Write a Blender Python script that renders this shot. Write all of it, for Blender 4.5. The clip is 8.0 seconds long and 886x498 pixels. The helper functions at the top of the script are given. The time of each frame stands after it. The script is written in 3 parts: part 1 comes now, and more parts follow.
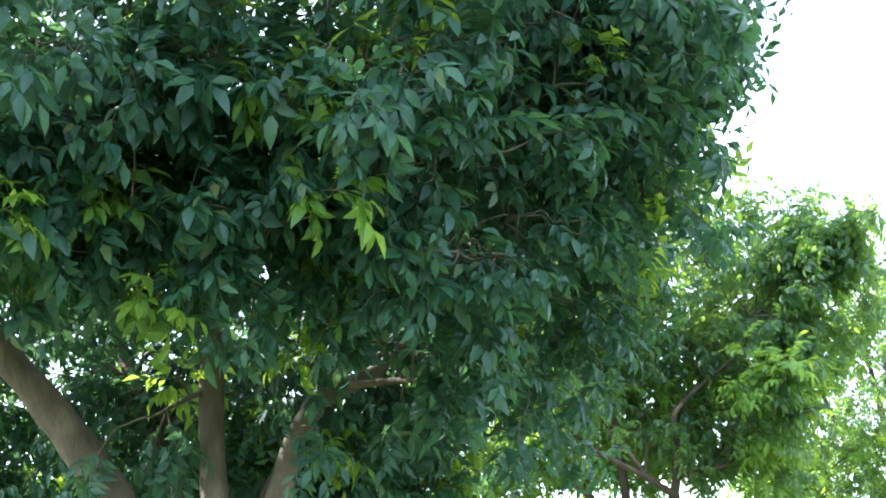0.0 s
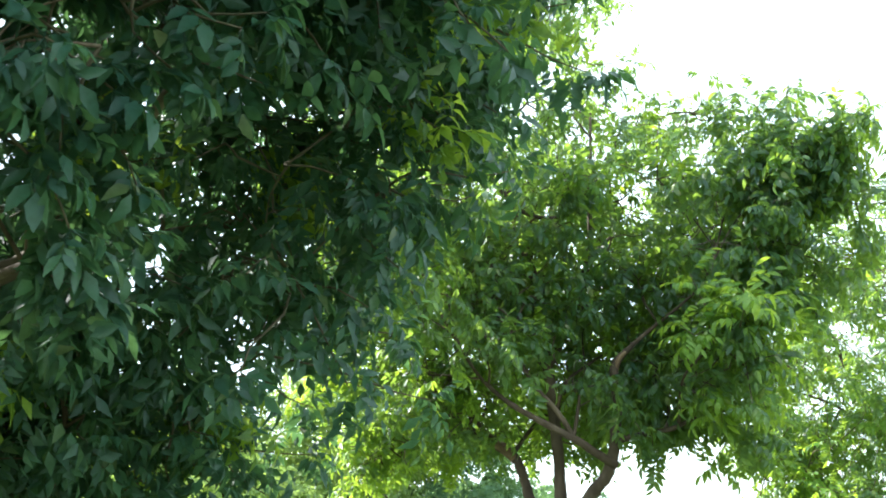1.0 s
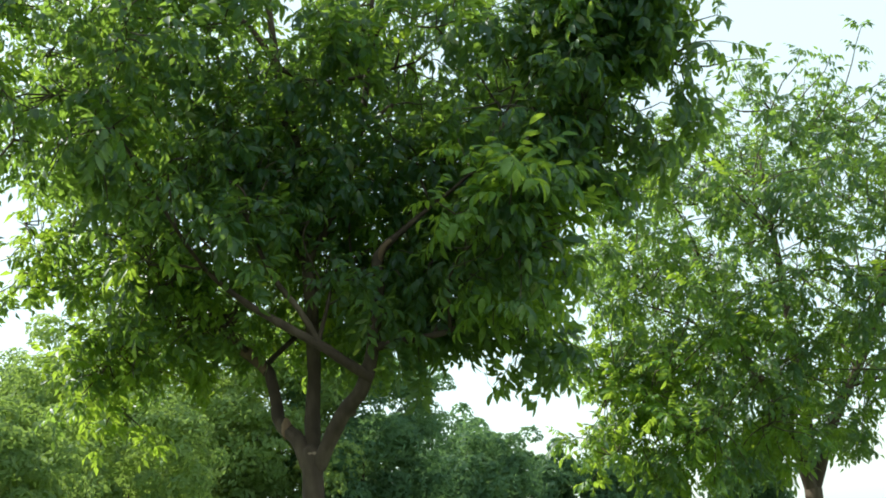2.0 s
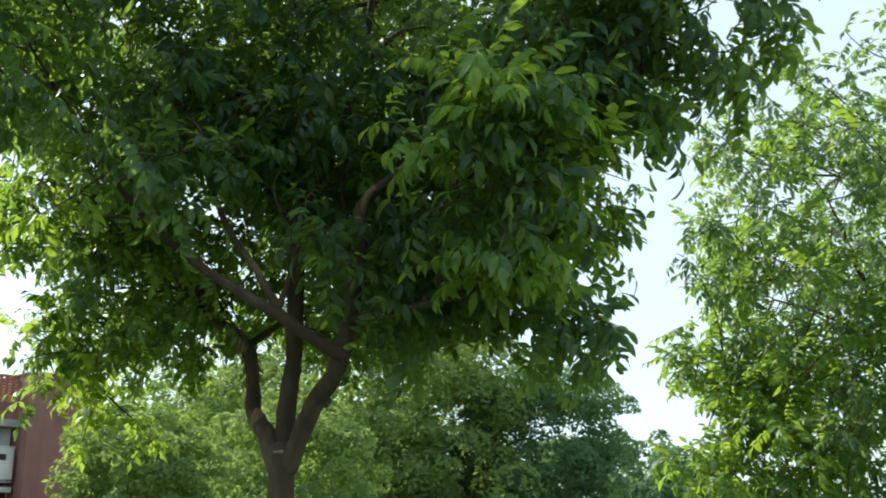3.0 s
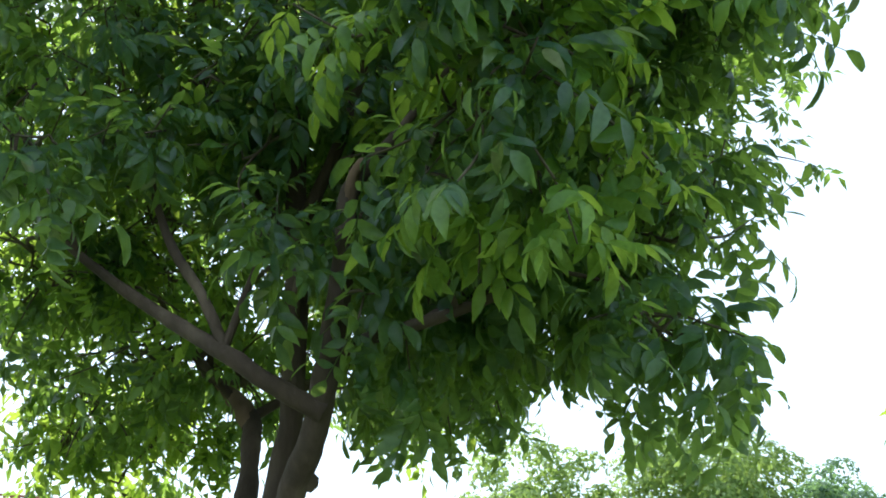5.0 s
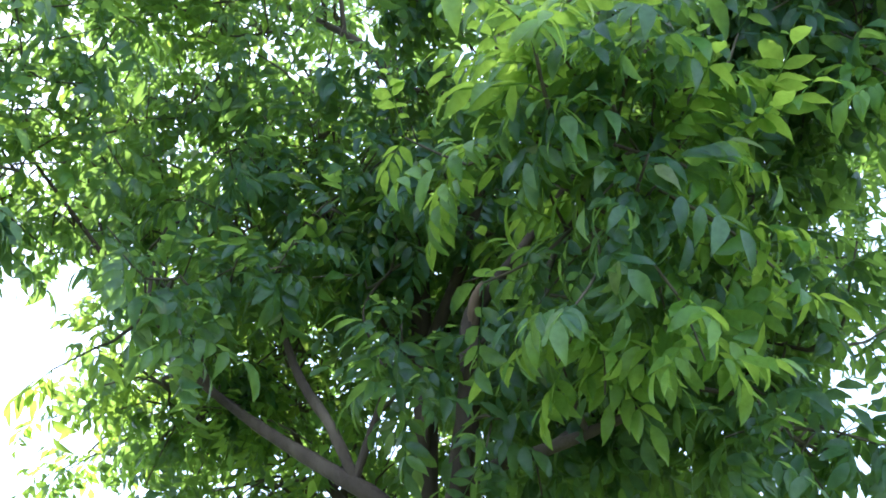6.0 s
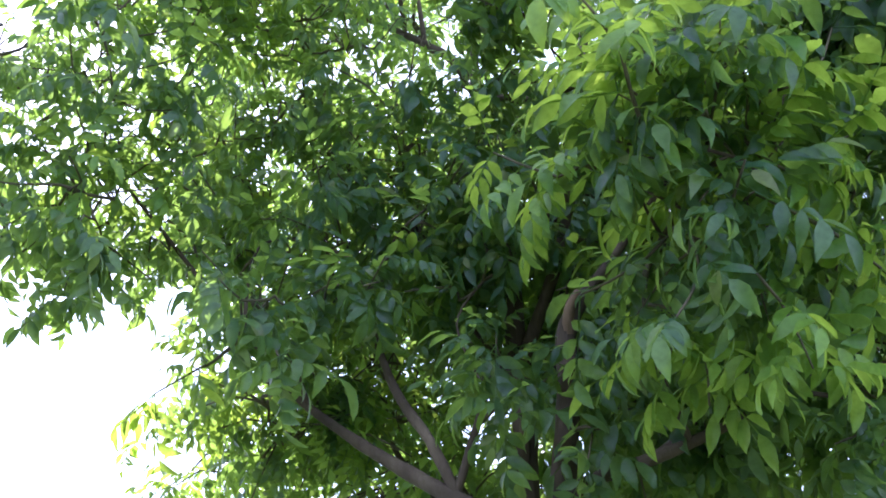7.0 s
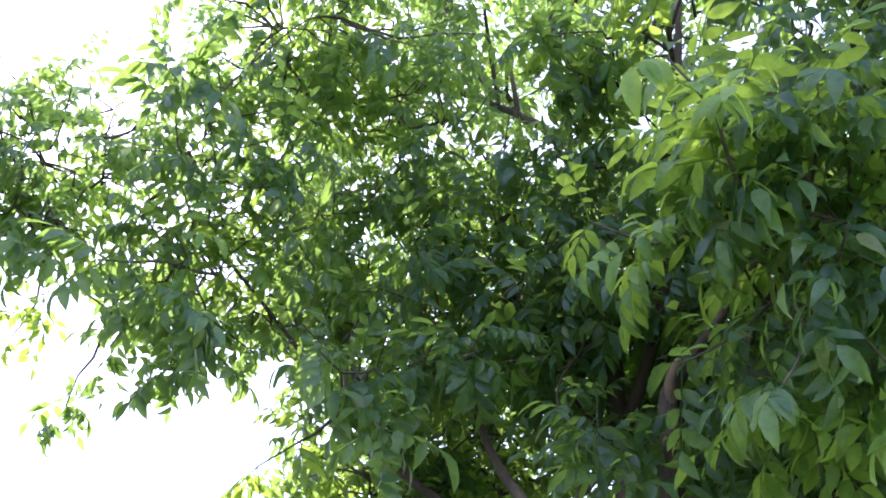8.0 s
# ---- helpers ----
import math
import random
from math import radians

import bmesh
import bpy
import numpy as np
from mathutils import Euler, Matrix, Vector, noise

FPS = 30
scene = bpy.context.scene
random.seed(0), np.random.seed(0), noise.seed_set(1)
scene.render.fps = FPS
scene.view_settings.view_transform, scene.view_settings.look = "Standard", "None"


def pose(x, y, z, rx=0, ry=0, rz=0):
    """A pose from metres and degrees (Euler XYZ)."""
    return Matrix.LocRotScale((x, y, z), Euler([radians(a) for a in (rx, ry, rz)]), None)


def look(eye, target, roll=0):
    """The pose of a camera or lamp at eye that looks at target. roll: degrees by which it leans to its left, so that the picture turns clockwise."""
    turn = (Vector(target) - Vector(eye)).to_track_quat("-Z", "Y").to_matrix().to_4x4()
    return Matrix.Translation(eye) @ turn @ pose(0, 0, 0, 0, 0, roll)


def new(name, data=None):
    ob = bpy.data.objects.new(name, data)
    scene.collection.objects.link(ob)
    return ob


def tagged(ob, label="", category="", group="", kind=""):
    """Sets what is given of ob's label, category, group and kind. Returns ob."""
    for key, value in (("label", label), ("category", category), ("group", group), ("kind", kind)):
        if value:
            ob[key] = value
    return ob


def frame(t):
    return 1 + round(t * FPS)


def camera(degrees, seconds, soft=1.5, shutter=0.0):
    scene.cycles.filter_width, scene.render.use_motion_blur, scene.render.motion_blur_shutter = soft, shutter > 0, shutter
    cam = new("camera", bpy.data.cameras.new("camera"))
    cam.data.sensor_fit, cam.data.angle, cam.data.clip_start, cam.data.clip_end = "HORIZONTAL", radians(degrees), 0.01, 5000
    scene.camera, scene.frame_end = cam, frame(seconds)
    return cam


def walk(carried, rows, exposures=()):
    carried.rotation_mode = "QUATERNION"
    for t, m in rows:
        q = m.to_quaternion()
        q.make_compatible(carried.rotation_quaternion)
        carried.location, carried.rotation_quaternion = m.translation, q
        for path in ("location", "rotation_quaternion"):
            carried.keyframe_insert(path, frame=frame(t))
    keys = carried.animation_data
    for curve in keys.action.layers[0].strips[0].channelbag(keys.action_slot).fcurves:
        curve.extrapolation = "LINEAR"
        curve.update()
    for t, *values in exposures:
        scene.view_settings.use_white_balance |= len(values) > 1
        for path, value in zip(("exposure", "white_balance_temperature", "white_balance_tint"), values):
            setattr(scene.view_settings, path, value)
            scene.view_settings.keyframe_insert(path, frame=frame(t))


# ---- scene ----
# camera: seconds, place in metres, yaw to the left, pitch up, lean to the left
LENS = 42.9
cam = camera(LENS, 8.0, soft=1.8, shutter=0.05)
ROWS = [
    (0.0, -0.001, 0.029, 1.545, -1.74, 17.75, -5.13),
    (0.5, 0.551, 0.827, 1.506, 1.77, 18.63, -4.76),
    (1.0, 1.292, 1.739, 1.506, 2.63, 17.07, -3.53),
    (1.5, 1.857, 2.543, 1.481, 0.57, 14.21, -3.63),
    (1.7, 2.093, 2.841, 1.489, 0.07, 13.56, -3.25),
    (2.8, 3.166, 4.462, 1.442, 4.17, 14.87, -2.43),
    (3.0, 3.311, 4.734, 1.449, 10.99, 15.20, -0.16),
    (3.5, 3.566, 5.459, 1.461, 20.27, 15.36, 1.14),
    (4.0, 3.706, 6.064, 1.470, 22.32, 15.91, 0.58),
    (4.2, 3.732, 6.260, 1.474, 22.36, 16.08, 0.92),
    (5.3, 3.634, 6.695, 1.516, 27.98, 23.89, -0.26),
    (5.5, 3.650, 6.694, 1.519, 29.70, 24.63, -0.02),
    (6.0, 3.676, 6.690, 1.540, 33.25, 27.63, 0.07),
    (6.5, 3.664, 6.667, 1.565, 36.20, 28.01, -0.33),
    (7.0, 3.665, 6.677, 1.589, 38.16, 27.46, -0.16),
    (7.5, 3.674, 6.653, 1.588, 41.09, 29.86, 1.16),
    (8.0, 3.668, 6.666, 1.585, 43.78, 30.95, 1.56),
]


def aim(x, y, z, yaw, pitch, lean):
    a, p = radians(yaw), radians(pitch)
    ahead = Vector((-math.sin(a) * math.cos(p), math.cos(a) * math.cos(p), math.sin(p)))
    eye = Vector((x, y, z))
    return look(eye, eye + ahead, lean)


EXPOSURES = [(0.0, 1.95, 5500, 14), (0.6, 2.5, 5450, 14), (1.0, 1.5, 6000, 8), (1.5, 0.55, 6100, 3), (3.0, 0.05, 6000, 7),
             (4.2, 0.0, 5850, 9), (5.3, 1.05, 5400, 16), (6.0, 1.45, 5050, 22), (7.0, 1.35, 5200, 34), (8.0, 1.25, 5250, 40)]
walk(cam, [(r[0], aim(*r[1:])) for r in ROWS], EXPOSURES)

# ---- light: a high sun to the left, clear hazy sky ----
SUN_AZ, SUN_EL = 66.0, 43.0          # degrees to the left of +y, and up
world = bpy.data.worlds.new("sky")
scene.world = world
world.use_nodes = True
wn = world.node_tree.nodes
sky = wn.new("ShaderNodeTexSky")
sky.sky_type = "NISHITA"
sky.sun_disc = False
sky.sun_elevation = radians(SUN_EL)
sky.sun_rotation = radians(-SUN_AZ)
sky.air_density, sky.dust_density, sky.ozone_density = 1.0, 1.2, 1.0
wn["Background"].inputs["Strength"].default_value = 0.15
haze = wn.new("ShaderNodeMixRGB")          # thin bright haze over the whole sky
haze.inputs[0].default_value = 0.5
haze.inputs[2].default_value = (9.4, 10.3, 9.6, 1)
world.node_tree.links.new(sky.outputs[0], haze.inputs[1])
world.node_tree.links.new(haze.outputs[0], wn["Background"].inputs["Color"])

sun = new("sun", bpy.data.lights.new("sun", "SUN"))
sun.data.energy, sun.data.angle, sun.data.color = 5.0, radians(0.55), (1.0, 0.94, 0.84)
sun_dir = Vector((-math.sin(radians(SUN_AZ)) * math.cos(radians(SUN_EL)), math.cos(radians(SUN_AZ)) * math.cos(radians(SUN_EL)), math.sin(radians(SUN_EL))))
sun.matrix_world = look(sun_dir * 60, (0, 0, 0))


# ---- materials ----
def material(name):
    m = bpy.data.materials.new(name)
    m.use_nodes = True
    return m, m.node_tree.nodes, m.node_tree.links, m.node_tree.nodes["Principled BSDF"]


def ramp(nodes, links, source, stops):
    r = nodes.new("ShaderNodeValToRGB")
    while len(r.color_ramp.elements) < len(stops):
        r.color_ramp.elements.new(0.5)
    for e, (at, c) in zip(r.color_ramp.elements, stops):
        e.position, e.color = at, (*c, 1)
    links.new(source, r.inputs[0])
    return r.outputs[0]


def noise_tex(nodes, links, scale, detail=4.0, coords="Object", rough=0.55, stretch=None):
    co = nodes.new("ShaderNodeTexCoord").outputs[coords]
    if stretch:
        mp = nodes.new("ShaderNodeMapping")
        mp.inputs["Scale"].default_value = stretch
        links.new(co, mp.inputs["Vector"])
        co = mp.outputs[0]
    n = nodes.new("ShaderNodeTexNoise")
    n.inputs["Scale"].default_value, n.inputs["Detail"].default_value, n.inputs["Roughness"].default_value = scale, detail, rough
    links.new(co, n.inputs["Vector"])
    return n.outputs["Fac"]


def bump(nodes, links, height, strength, distance, shader):
    b = nodes.new("ShaderNodeBump")
    b.inputs["Strength"].default_value, b.inputs["Distance"].default_value = strength, distance
    links.new(height, b.inputs["Height"])
    links.new(b.outputs[0], shader.inputs["Normal"])


def mixed(nodes, links, a, b, factor=0.5, mode="MULTIPLY"):
    x = nodes.new("ShaderNodeMixRGB")
    x.blend_type, x.inputs[0].default_value = mode, factor
    links.new(a, x.inputs[1])
    links.new(b, x.inputs[2])
    return x.outputs[0]


def leaf_material(name, stops, glow, through_share, rough=0.42):
    """Leaf blade: glossy cuticle over a blade that lets light through."""
    m, n, l, p = material(name)
    pick = n.new("ShaderNodeNewGeometry").outputs["Random Per Island"]
    obj = n.new("ShaderNodeObjectInfo").outputs["Random"]
    add = n.new("ShaderNodeMath")
    add.operation = "ADD"
    l.new(pick, add.inputs[0])
    l.new(obj, add.inputs[1])
    fr = n.new("ShaderNodeMath")
    fr.operation = "FRACT"
    l.new(add.outputs[0], fr.inputs[0])
    colour = ramp(n, l, fr.outputs[0], stops)
    spots = ramp(n, l, noise_tex(n, l, 45.0, 3.0), [(0.3, (0.72, 0.75, 0.6)), (0.6, (1, 1, 1))])
    base = mixed(n, l, colour, spots, 0.8)
    l.new(base, p.inputs["Base Color"])
    p.inputs["Roughness"].default_value = rough
    p.inputs["Specular IOR Level"].default_value = 0.5
    bump(n, l, noise_tex(n, l, 130.0, 2.0), 0.25, 0.002, p)
    t = n.new("ShaderNodeBsdfTranslucent")
    tint = n.new("ShaderNodeRGB")
    tint.outputs[0].default_value = (*glow, 1)
    l.new(mixed(n, l, tint.outputs[0], spots, 0.8), t.inputs["Color"])
    mix = n.new("ShaderNodeMixShader")
    mix.inputs[0].default_value = through_share
    l.new(p.outputs[0], mix.inputs[1])
    l.new(t.outputs[0], mix.inputs[2])
    l.new(mix.outputs[0], n["Material Output"].inputs["Surface"])
    return m


# first tree's leaves: shade put into the colour, dark and little light let through
LEAF = leaf_material("leaf_shade_toned", [(0.0, (0.02, 0.066, 0.05)), (0.4, (0.028, 0.088, 0.06)), (0.75, (0.04, 0.112, 0.064)), (0.94, (0.06, 0.14, 0.06)), (1.0, (0.13, 0.16, 0.06))], (0.18, 0.36, 0.11), 0.3, 0.48)
LIGHT = leaf_material("leaf_light", [(0.0, (0.018, 0.052, 0.05)), (0.35, (0.026, 0.072, 0.058)), (0.7, (0.038, 0.095, 0.06)), (0.93, (0.08, 0.145, 0.06)), (1.0, (0.17, 0.18, 0.08))], (0.46, 0.68, 0.09), 0.45, 0.38)
# yellow-green of young shoots, also painted on where foliage catches the sun
YOUNG_LIT = leaf_material("leaf_young_lit", [(0.0, (0.065, 0.17, 0.035)), (0.5, (0.1, 0.22, 0.045)), (1.0, (0.17, 0.29, 0.055))], (0.56, 0.74, 0.07), 0.5, 0.42)
FAR_LEAF = leaf_material("leaf_far", [(0.0, (0.11, 0.18, 0.07)), (0.5, (0.15, 0.24, 0.085)), (1.0, (0.21, 0.29, 0.1))], (0.46, 0.6, 0.12), 0.5, 0.7)
FAR_DARK = leaf_material("leaf_far_dark", [(0.0, (0.05, 0.115, 0.065)), (0.5, (0.07, 0.145, 0.08)), (1.0, (0.1, 0.18, 0.085))], (0.28, 0.44, 0.14), 0.46, 0.7)

def bark_material(name, dark, middle, light):
    """Furrowed bark: long grain, blotches of lichen and shade, fine cracks."""
    m, n, l, p = material(name)
    c = ramp(n, l, noise_tex(n, l, 9.0, 8.0, stretch=(1, 1, 0.35)), [(0.25, dark), (0.5, middle), (0.75, light)])
    s = ramp(n, l, noise_tex(n, l, 3.0, 3.0), [(0.35, (0.6, 0.6, 0.55)), (0.65, (1.0, 0.97, 0.92))])
    l.new(mixed(n, l, c, s, 0.9), p.inputs["Base Color"])
    p.inputs["Roughness"].default_value = 0.9
    bump(n, l, noise_tex(n, l, 40.0, 8.0, stretch=(1, 1, 0.3)), 0.9, 0.012, p)
    return m


PEELED = bark_material("peeled_bark", (0.12, 0.08, 0.05), (0.26, 0.17, 0.11), (0.42, 0.29, 0.19))
BARK = bark_material("bark", (0.048, 0.034, 0.024), (0.1, 0.072, 0.051), (0.19, 0.147, 0.105))
BROWN_BARK = bark_material("brown_bark", (0.085, 0.063, 0.042), (0.17, 0.128, 0.088), (0.3, 0.24, 0.17))
PALE, n_, l_, p_ = material("pale_wood")
l_.new(ramp(n_, l_, noise_tex(n_, l_, 30.0, 6.0), [(0.3, (0.22, 0.15, 0.1)), (0.7, (0.45, 0.34, 0.25))]), p_.inputs["Base Color"])
p_.inputs["Roughness"].default_value = 0.85
bump(n_, l_, noise_tex(n_, l_, 60.0, 6.0), 0.6, 0.008, p_)

TWIG, n_, l_, p_ = material("twig_bark")
l_.new(ramp(n_, l_, noise_tex(n_, l_, 18.0, 4.0), [(0.3, (0.06, 0.055, 0.03)), (0.7, (0.15, 0.12, 0.07))]), p_.inputs["Base Color"])
p_.inputs["Roughness"].default_value = 0.85

GRASS, n_, l_, p_ = material("grass_ground")
c_ = ramp(n_, l_, noise_tex(n_, l_, 0.35, 8.0), [(0.3, (0.05, 0.08, 0.02)), (0.55, (0.08, 0.11, 0.03)), (0.72, (0.17, 0.14, 0.08))])
l_.new(mixed(n_, l_, c_, ramp(n_, l_, noise_tex(n_, l_, 25.0, 6.0), [(0.3, (0.55, 0.55, 0.5)), (0.7, (1, 1, 1))]), 0.8), p_.inputs["Base Color"])
p_.inputs["Roughness"].default_value = 0.95
bump(n_, l_, noise_tex(n_, l_, 30.0, 8.0), 1.0, 0.05, p_)


def wall_material(name, a, b, stain, scale=1.2, rough=0.88):
    m, n, l, p = material(name)
    c = ramp(n, l, noise_tex(n, l, scale, 6.0), [(0.3, a), (0.7, b)])
    s = ramp(n, l, noise_tex(n, l, 0.7, 5.0, stretch=(1.5, 1.5, 0.25)), [(0.35, stain), (0.62, (1, 1, 1))])
    l.new(mixed(n, l, c, s, 0.8), p.inputs["Base Color"])
    p.inputs["Roughness"].default_value = rough
    bump(n, l, noise_tex(n, l, 22.0, 4.0), 0.4, 0.01, p)
    return m


RED = wall_material("red_painted_brick", (0.36, 0.135, 0.125), (0.44, 0.175, 0.155), (0.7, 0.66, 0.64))
MAROON = wall_material("brown_red_brick", (0.27, 0.135, 0.115), (0.35, 0.17, 0.145), (0.65, 0.62, 0.6))
TERRACOTTA = wall_material("terracotta_grille", (0.33, 0.13, 0.08), (0.42, 0.18, 0.11), (0.75, 0.72, 0.7), 3.0)
CONCRETE = wall_material("weathered_concrete", (0.3, 0.28, 0.26), (0.45, 0.43, 0.4), (0.45, 0.43, 0.42), 2.0)
WHITE = wall_material("grimy_white_paint", (0.6, 0.59, 0.57), (0.75, 0.74, 0.72), (0.55, 0.53, 0.5), 1.5)
GREYBLUE = wall_material("grey_blue_shutter", (0.25, 0.29, 0.33), (0.36, 0.41, 0.46), (0.7, 0.7, 0.7), 2.0, 0.6)
CREAM = wall_material("cream_metal_box", (0.55, 0.53, 0.46), (0.66, 0.64, 0.57), (0.7, 0.68, 0.62), 2.0, 0.6)
# near black, stands for the shade inside openings
DARK = wall_material("recess_shade", (0.025, 0.025, 0.028), (0.05, 0.05, 0.055), (0.8, 0.8, 0.8), 2.0)
GLASS, n_, l_, p_ = material("dark_window_glass")
p_.inputs["Base Color"].default_value = (0.03, 0.045, 0.05, 1)
p_.inputs["Roughness"].default_value = 0.08
p_.inputs["Specular IOR Level"].default_value = 0.7


# ---- mesh helpers ----
def mesh_np(name, verts, tris, mats, which=None, smooth=True):
    """A mesh from arrays of places and triangles."""
    me = bpy.data.meshes.new(name)
    v, t = np.asarray(verts, np.float32), np.asarray(tris, np.int32)
    me.vertices.add(len(v))
    me.vertices.foreach_set("co", v.ravel())
    me.loops.add(t.size)
    me.loops.foreach_set("vertex_index", t.ravel())
    me.polygons.add(len(t))
    me.polygons.foreach_set("loop_start", np.arange(0, t.size, 3, dtype=np.int32))
    for m in mats:
        me.materials.append(m)
    if which is not None:
        me.polygons.foreach_set("material_index", np.asarray(which, np.int32))
    me.polygons.foreach_set("use_smooth", np.full(len(t), smooth))
    me.update(calc_edges=True)
    return me


def child(name, data, parent, basis=None, label="", kind=""):
    ob = new(name, data)
    ob.parent = parent
    if basis is not None:
        ob.matrix_basis = basis
    return tagged(ob, label=label, kind=kind)


def part(name, bm, mat, parent, label=""):
    me = bpy.data.meshes.new(name)
    bm.to_mesh(me)
    bm.free()
    me.materials.append(mat)
    return child(name, me, parent, label=label)


def spline(points, radii, steps=5):
    """Catmull-Rom through the points, with radii."""
    p = [Vector(q) for q in points]
    out, rr = [], []
    for i in range(len(p) - 1):
        a, b, c, d = p[max(i - 1, 0)], p[i], p[i + 1], p[min(i + 2, len(p) - 1)]
        for s in range(steps):
            t = s / steps
            out.append(0.5 * (2 * b + (c - a) * t + (2 * a - 5 * b + 4 * c - d) * t * t + (3 * b - a - 3 * c + d) * t ** 3))
            rr.append(radii[i] + (radii[i + 1] - radii[i]) * t)
    out.append(p[-1])
    rr.append(radii[-1])
    return out, rr


def tube(path, radii, sides, rough=0.0):
    """Verts and triangles of a tapered, slightly knobbly tube along a path."""
    vs, ts = [], []
    side = None
    for i, (c, r) in enumerate(zip(path, radii)):
        d = (path[min(i + 1, len(path) - 1)] - path[max(i - 1, 0)]).normalized()
        if side is None:
            side = d.orthogonal().normalized()
        side = (side - d * side.dot(d)).normalized()
        other = d.cross(side)
        for k in range(sides):
            a = 2 * math.pi * k / sides
            q = math.cos(a) * side + math.sin(a) * other
            f = r * (1 + rough * noise.noise((c + q * r) * 14) + rough * 0.6 * noise.noise((c + q * r) * 40))
            vs.append(c + q * f)
        if i:
            o, n = (i - 1) * sides, i * sides
            for k in range(sides):
                k2 = (k + 1) % sides
                ts += [(o + k, o + k2, n + k2), (o + k, n + k2, n + k)]
    last = (len(path) - 1) * sides
    vs.append(path[-1] + (path[-1] - path[-2]).normalized() * radii[-1] * 0.6)
    ts += [(last + k, last + (k + 1) % sides, len(vs) - 1) for k in range(sides)]
    return np.array([tuple(v) for v in vs]), np.array(ts)


class Pile:
    """Collects pieces into one mesh."""

    def __init__(self):
        self.v, self.t, self.m, self.n = [], [], [], 0

    def add(self, v, t, mat=0):
        self.v.append(v)
        self.t.append(t + self.n)
        self.m.append(np.full(len(t), mat))
        self.n += len(v)

    def mesh(self, name, mats, smooth=True):
        return mesh_np(name, np.concatenate(self.v), np.concatenate(self.t), mats, np.concatenate(self.m), smooth)


# ---- leaves: pinnate, with pairs of drooping pointed leaflets ----
LEAFLET_T = np.array([(0, 2, 1), (0, 3, 2), (1, 2, 5), (1, 5, 4), (2, 3, 6), (2, 6, 5), (4, 5, 7), (5, 6, 7)])


def leaflet(length, width, fold, droop):
    w = width / 2
    return np.array([(0, 0, 0), (-w, 0.36 * length, fold * w), (0, 0.34 * length, 0), (w, 0.36 * length, fold * w),
                     (-0.72 * w, 0.7 * length, fold * w * 0.7 - 0.35 * droop * length), (0, 0.68 * length, -0.3 * droop * length),
                     (0.72 * w, 0.7 * length, fold * w * 0.7 - 0.35 * droop * length), (0, length, -droop * length)])


FINE_T = [(0, 2, 1), (0, 3, 2)]
for _k in (1, 4, 7):
    FINE_T += [(_k, _k + 1, _k + 4), (_k, _k + 4, _k + 3), (_k + 1, _k + 2, _k + 5), (_k + 1, _k + 5, _k + 4)]
FINE_T = np.array(FINE_T + [(10, 11, 13), (11, 12, 13)])


def fine_leaflet(length, width, fold, droop, twist):
    """Ovate blade with a drawn-out tip, folded along the midrib and bent down."""
    w, rows = width / 2, [(0, 0, 0)]
    for s, k in ((0.16, 0.66), (0.42, 1.0), (0.7, 0.68), (0.87, 0.27)):
        z, y = -droop * length * s * s, length * s
        for side in (-1, 0, 1):
            rows.append((side * w * k, y + (0.02 * length if side else 0), z + (fold * w * k if side else 0) + side * twist * w * s))
    return np.array(rows + [(0, length, -droop * length * 1.15)])


def compound_leaf(rng, pairs, rachis, size, fine=False, first=0.3):
    """One leaf along +y with z up: rachis and its leaflets."""
    pile = Pile()
    curve = [Vector((0, rachis * s, -0.16 * rachis * s * s)) for s in (0, 1.0)]
    pile.add(*tube(curve, [0.003, 0.0018], 3))
    spots = [(first + (0.98 - first) * k / pairs, sgn) for k in range(pairs) for sgn in (-1, 1)] + [(1.0, 0)]
    for s, sgn in spots:
        length = size * rng.uniform(0.8, 1.12) * (0.82 + 0.25 * s)
        if fine:
            v = fine_leaflet(length, length * rng.uniform(0.36, 0.45), rng.uniform(0.15, 0.45), rng.uniform(0.1, 0.42), rng.uniform(-0.5, 0.5))
        else:
            v = leaflet(length, length * rng.uniform(0.37, 0.46), rng.uniform(0.2, 0.5), rng.uniform(0.05, 0.3))
        out = sgn * rng.uniform(42, 66) if sgn else rng.uniform(-12, 12)
        m = Matrix.Translation((0, rachis * s, -0.16 * rachis * s * s)) @ Euler((0, 0, radians(-out))).to_matrix().to_4x4() @ Euler((radians(-rng.uniform(15, 58)), radians(rng.uniform(-28, 28)), 0)).to_matrix().to_4x4()
        a = np.array(m)
        pile.add(v @ a[:3, :3].T + a[:3, 3], FINE_T if fine else LEAFLET_T)
    return np.concatenate(pile.v), np.concatenate(pile.t)


LR = random.Random(5)
SHORT = [compound_leaf(LR, LR.choice((2, 3, 3)), LR.uniform(0.11, 0.16), LR.uniform(0.078, 0.096), False, 0.45) for _ in range(10)]
LONG = [compound_leaf(LR, LR.choice((3, 4, 4, 5)), LR.uniform(0.18, 0.26), LR.uniform(0.082, 0.102)) for _ in range(10)]
FINE = [compound_leaf(LR, LR.choice((3, 3, 4, 4)), LR.uniform(0.17, 0.25), LR.uniform(0.085, 0.108), True) for _ in range(12)]


COARSE_T = np.array([(0, 2, 1), (0, 3, 2), (1, 2, 4), (2, 3, 4)])


